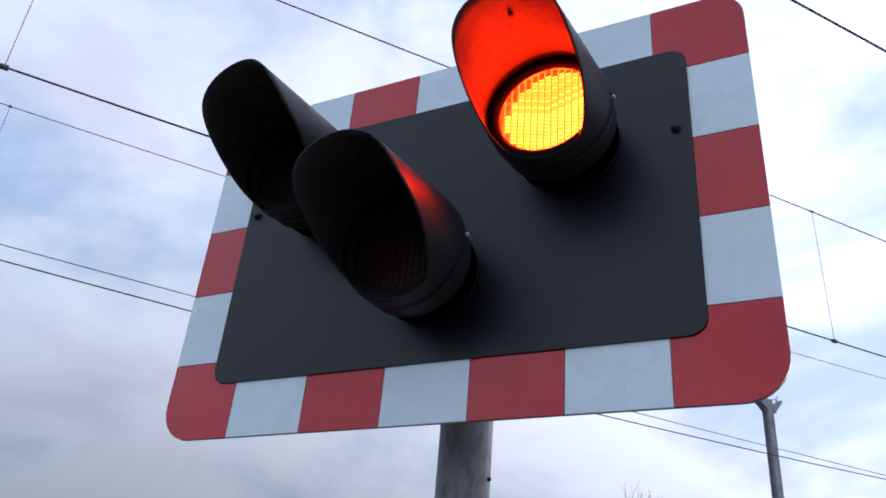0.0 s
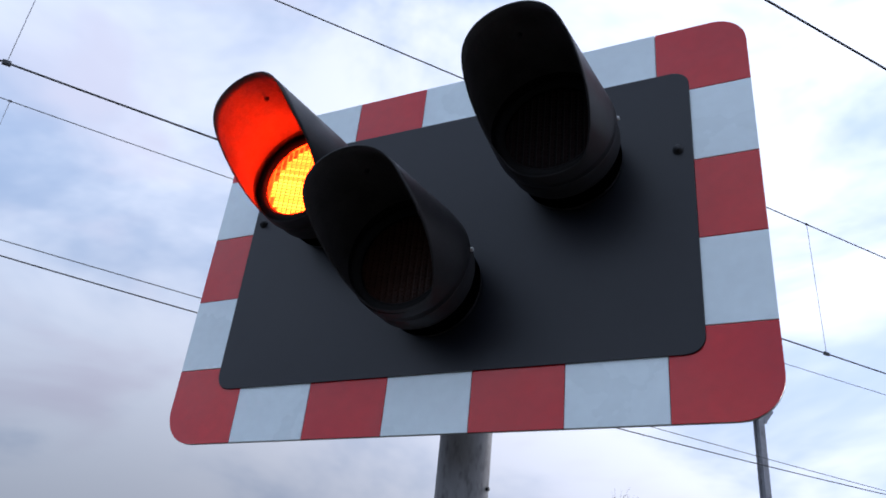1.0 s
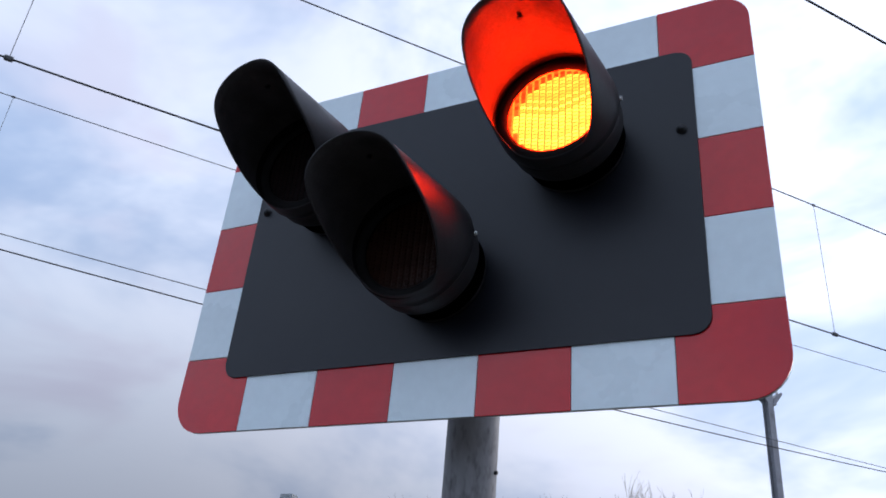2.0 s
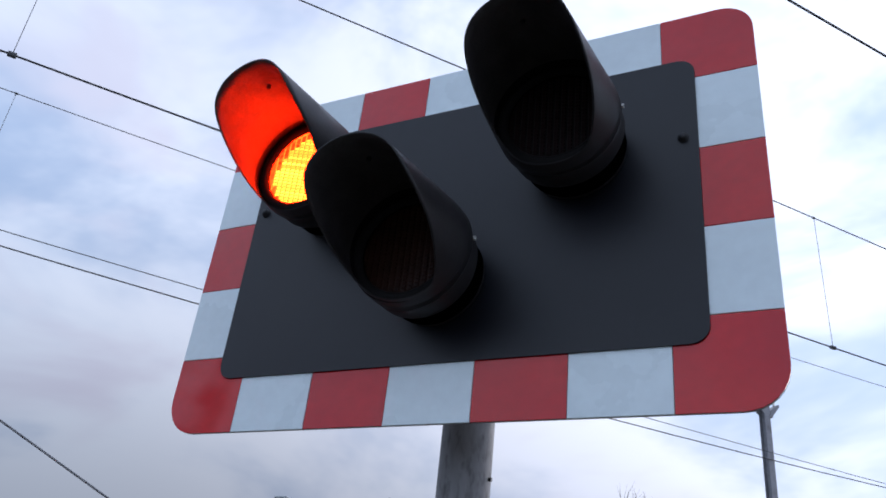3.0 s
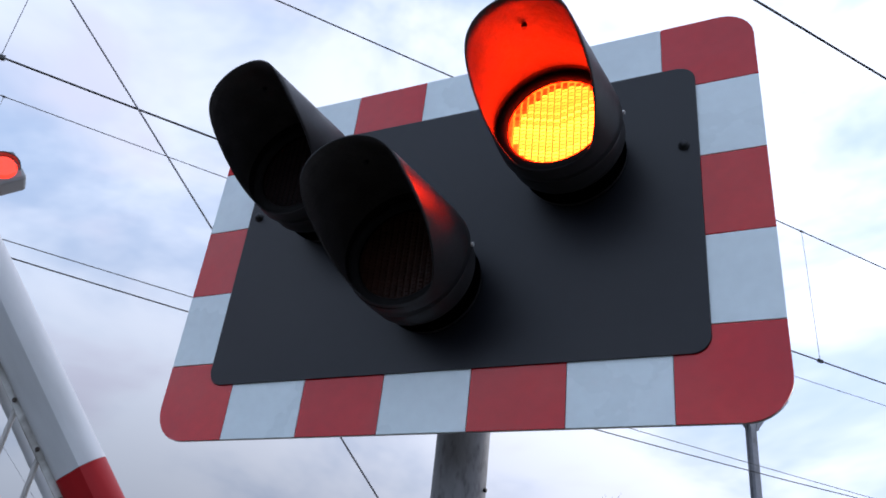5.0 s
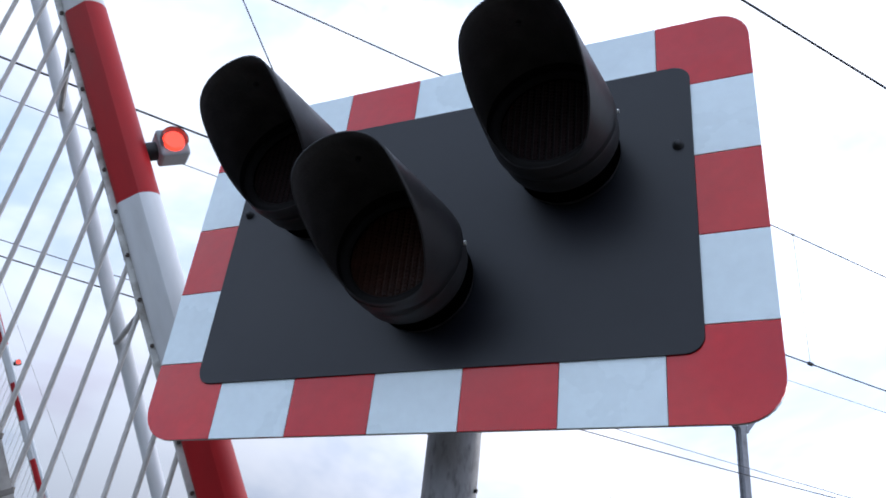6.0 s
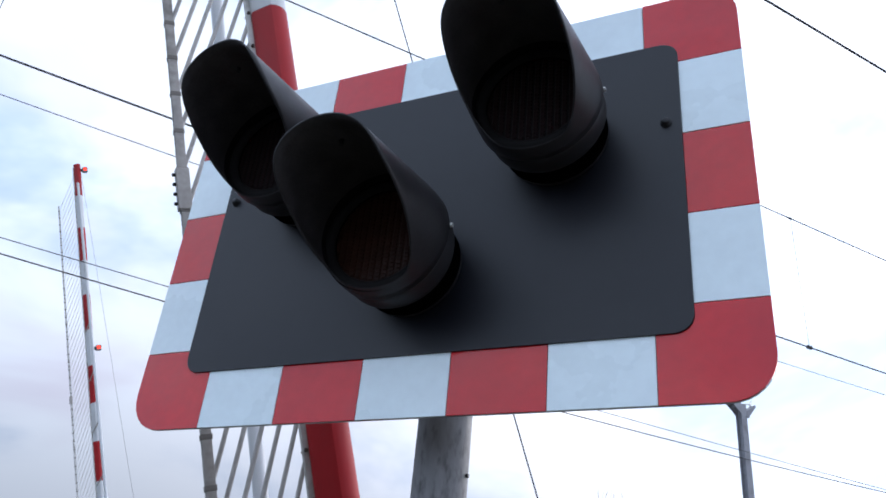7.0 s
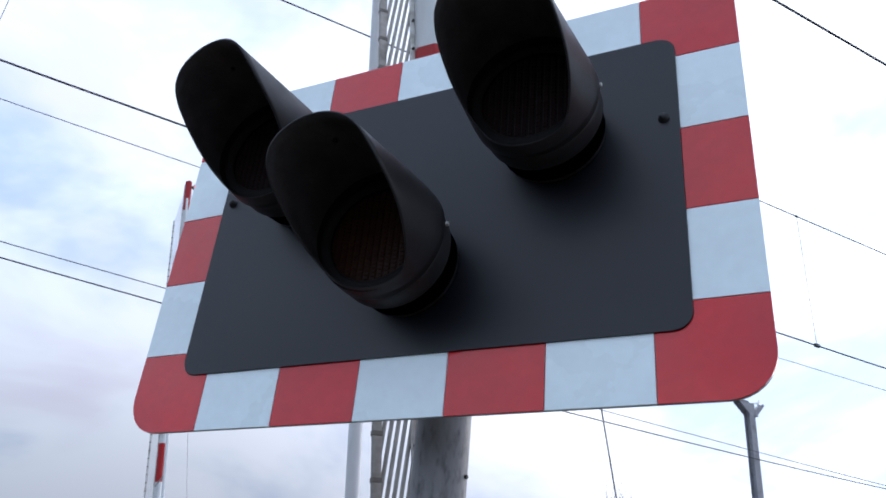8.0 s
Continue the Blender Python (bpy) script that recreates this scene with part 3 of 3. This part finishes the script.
# ---- overhead line ----
SPAN = [-70, -40, -20, -12] + [-8 + 1.5 * i for i in range(19)] + [24, 32, 45, 70, 130]


def sagging(u, sag):
    """Height of a wire u metres along the track: height, slope and curve, level beyond the span."""
    u = min(max(u, -6.0), 16.0)
    return sag[0] + sag[1] * u + sag[2] * u * u


def cable(bm, pts, r, sides=6):
    """A round wire through points."""
    rows = []
    for i, p in enumerate(pts):
        w = (pts[min(i + 1, len(pts) - 1)] - pts[max(i - 1, 0)]).normalized()
        sd = w.cross(Vector((0, 0, 1))).normalized()
        up = sd.cross(w)
        rows.append([bm.verts.new(p + sd * r * math.cos(2 * math.pi * k / sides) + up * r * math.sin(2 * math.pi * k / sides)) for k in range(sides)])
    for a, b in zip(rows, rows[1:]):
        for k in range(sides):
            bm.faces.new((a[k], a[(k + 1) % sides], b[(k + 1) % sides], b[k]))
    return bm


def build_line(across, top, low, extra, drops, label):
    line = thing("overhead_line", None, label, "overhead line", "overhead lines")

    def wire(name, ac, sag, r, mat, text):
        part(name, cable(bmesh.new(), [at(ac, u, sagging(u, sag)) for u in SPAN], r), mat, line, text)

    wire("catenary_wire", across, top, 0.0075 if across < 8 else 0.0058, CABLE, "upper stranded wire")
    wire("contact_wire", across, low, 0.0085, COPPER, "lower contact wire")
    if extra:
        wire("auxiliary_wire", across, extra, 0.0060, CABLE, "thin wire just above the contact wire")
    for s in drops:
        bm = bmesh.new()
        hi, lo = sagging(s, top), sagging(s, low)
        rod(bm, at(across, s - 0.02, hi), at(across, s, lo), 0.0032, sides=5)
        rod(bm, at(across, s - 0.03, lo), at(across, s + 0.03, lo), 0.024, sides=8)
        rod(bm, at(across, s - 0.04, hi), at(across, s, hi), 0.014, sides=8)
        part("dropper", bm, CABLE, line)


build_line(5.90, (7.302, 0.0090, -0.00077), (5.587, -0.0130, 0.0016), None, [-1.20 + 8.80 * i for i in range(-5, 12)], "dark overhead railway wires of the first track")
build_line(9.66, (7.572, -0.0150, 0.00140), (5.572, -0.0190, 0.00185), (5.768, -0.0141, 0.00076), [-1.72 + 8.80 * i for i in range(-5, 12) if i != 1], "dark overhead railway wires of the second track")
FEED = Vector((math.cos(radians(TRACK + 1.15)), math.sin(radians(TRACK + 1.15)), 0))
feeder = thing("feeder_cable", None, "single thick dark cable above the near side of the tracks", "cable")
part("cable", rod(bmesh.new(), at(3.4, 0, 7.29) - FEED * 70, at(3.4, 0, 7.29) + FEED * 130, 0.011, sides=8), COPPER, feeder)


def build_mast(p, top):
    m = thing("line_mast", Matrix.Translation(p) @ pose(0, 0, 0, 0, 0, TRACK), "grey steel railway line mast with a bracket on its head", "mast")
    bm = bmesh.new()
    box(bm, -0.08, 0.08, -0.085, -0.072, 0, top, 0.002)
    box(bm, -0.08, 0.08, 0.072, 0.085, 0, top, 0.002)
    box(bm, -0.006, 0.006, -0.072, 0.072, 0, top)
    part("column", bm, MAST_PAINT, m)
    bm = slab(bmesh.new(), [(-0.081, top - 0.24), (-0.081, top + 0.02), (-0.36, top + 0.02), (-0.36, top - 0.01)][::-1], -0.09, -0.075)
    slab(bm, [(-0.081, top - 0.24), (-0.081, top + 0.02), (-0.36, top + 0.02), (-0.36, top - 0.01)][::-1], 0.075, 0.09)
    box(bm, -0.36, -0.082, -0.09, 0.09, top + 0.02, top + 0.032)
    part("gusset", bm, MAST_PAINT, m, "triangular steel gusset")
    bm = slab(bmesh.new(), [(0.082, top - 0.26), (0.14, top - 0.26), (0.37, top + 0.01), (0.36, top + 0.06), (0.31, top + 0.03), (0.10, top - 0.13)], -0.09, 0.09)
    box(bm, 0.05, 0.15, -0.1, 0.1, top - 0.275, top - 0.245)
    part("bracket", bm, MAST_PAINT, m, "folded steel bracket arm")
    bm = rod(bmesh.new(), (0.30, 0.0, top + 0.04), (0.34, 0.0, top + 0.17), 0.026, 0.018, 8)
    rod(bm, (0.10, 0.0, top + 0.04), (0.33, 0.0, top + 0.09), 0.014, sides=8)
    part("insulator", bm, BRIGHT_METAL, m, "small clamp on the bracket", smooth=40)


build_mast(at(12.3, 13.36), 7.84)
post = thing("equipment_post", Matrix.Translation(at(13.6, 3.6)), "grey box on a slim post beyond the tracks", "post")
part("pole", rod(bmesh.new(), (0, 0, 0), (0, 0, 4.03), 0.05, sides=14), MAST_PAINT, post, smooth=40)
part("box", box(bmesh.new(), -0.12, 0.12, -0.09, 0.09, 4.03, 4.24, 0.01), CABINET, post)


# ---- bare trees behind the line ----
def build_tree(p, height, seed):
    rng = random.Random(seed)
    tree = thing("bare_tree", Matrix.Translation(p), "leafless winter tree with fine upright twigs", "tree", "bare trees")
    trunk, crown = bmesh.new(), bmesh.new()
    rod(trunk, (0, 0, 0), (0.1, 0, height * 0.35), height * 0.018, height * 0.012, 9)

    def grow(a, w, length, r, depth):
        b = a + w * length
        rod(crown, a, b, r, r * 0.62, 5 if depth < 3 else 3, False)
        if depth >= 5:
            return
        for k in range(3 if depth < 3 else 2):
            side = Vector((rng.uniform(-1, 1), rng.uniform(-1, 1), rng.uniform(-0.15, 0.35)))
            grow(a + w * length * rng.uniform(0.55, 1.0), (w + side * 0.62 + Vector((0, 0, 0.12))).normalized(), length * rng.uniform(0.6, 0.85), r * 0.58, depth + 1)

    for k in range(5):
        a = 2 * math.pi * k / 5 + rng.uniform(-0.4, 0.4)
        grow(Vector((0.1, 0, height * rng.uniform(0.22, 0.35))), Vector((0.5 * math.cos(a), 0.5 * math.sin(a), 1)).normalized(), height * 0.21, height * 0.008, 0)
    part("trunk", trunk, BARK, tree, smooth=40)
    part("crown", crown, BARK, tree, "crown of bare twigs")


for ac, al, h, sd in ((34, 26.7, 13.5, 1), (36, 22.5, 11.9, 2), (33, 15.3, 10.7, 3), (38, 34.5, 13.4, 4), (35, 30.5, 12.4, 5)):
    build_tree(at(ac, al), h, sd)


# ---- what moves ----
RISE = [(0.0, 0.4), (0.5, 3.0), (1.0, 7.4), (1.5, 12.6), (2.0, 17.9), (2.4, 22.0), (2.8, 26.2), (3.2, 31.0), (3.5, 34.2), (4.0, 39.5), (4.6, 45.8), (5.2, 52.1),
        (5.8, 58.2), (6.2, 62.6), (6.5, 66.1), (7.0, 71.8), (7.5, 77.6), (8.0, 83.2)]
SWITCH = (0.05, 0.40, 0.75, 1.13, 1.44, 1.83, 2.20, 2.57, 2.93, 3.25, 3.65, 3.95, 4.35, 4.69, 5.05)


def raise_boom(made, p, yaw, lag):
    boom, pales, foot = made
    rows = [(t, max(a - lag, 0.0)) for t, a in RISE]
    walk(boom, [(t, p @ pose(0, 0, 0, 0, -a, yaw + 180)) for t, a in rows])
    for ob, x in pales:
        walk(ob, [(t, pose(x, 0, HINGE, 0, max(a - LEAN, 0), 0)) for t, a in rows])
    hang = [(t, radians(max(a - LEAN, 0))) for t, a in rows]
    walk(foot, [(t, pose(-PALE_L * math.sin(a), 0, HINGE - PALE_L * math.cos(a))) for t, a in hang])


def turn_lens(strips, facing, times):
    """The lamp's flashing, put into added motion: the strips of a lens turn over, lit face out or dark face out, at
    each of the times.
    """
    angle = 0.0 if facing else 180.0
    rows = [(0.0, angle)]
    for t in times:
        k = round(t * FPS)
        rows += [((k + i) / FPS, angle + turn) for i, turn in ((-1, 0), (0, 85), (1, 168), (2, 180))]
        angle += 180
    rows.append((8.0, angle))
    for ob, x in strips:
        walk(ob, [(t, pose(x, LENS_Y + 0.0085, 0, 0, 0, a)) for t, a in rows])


def motions():
    raise_boom(NEAR, NEAR_P, NEAR_YAW, 0.0)
    raise_boom(FAR, FAR_P, FAR_YAW, 1.7)
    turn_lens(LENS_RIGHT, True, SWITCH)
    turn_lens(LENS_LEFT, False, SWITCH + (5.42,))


motions()
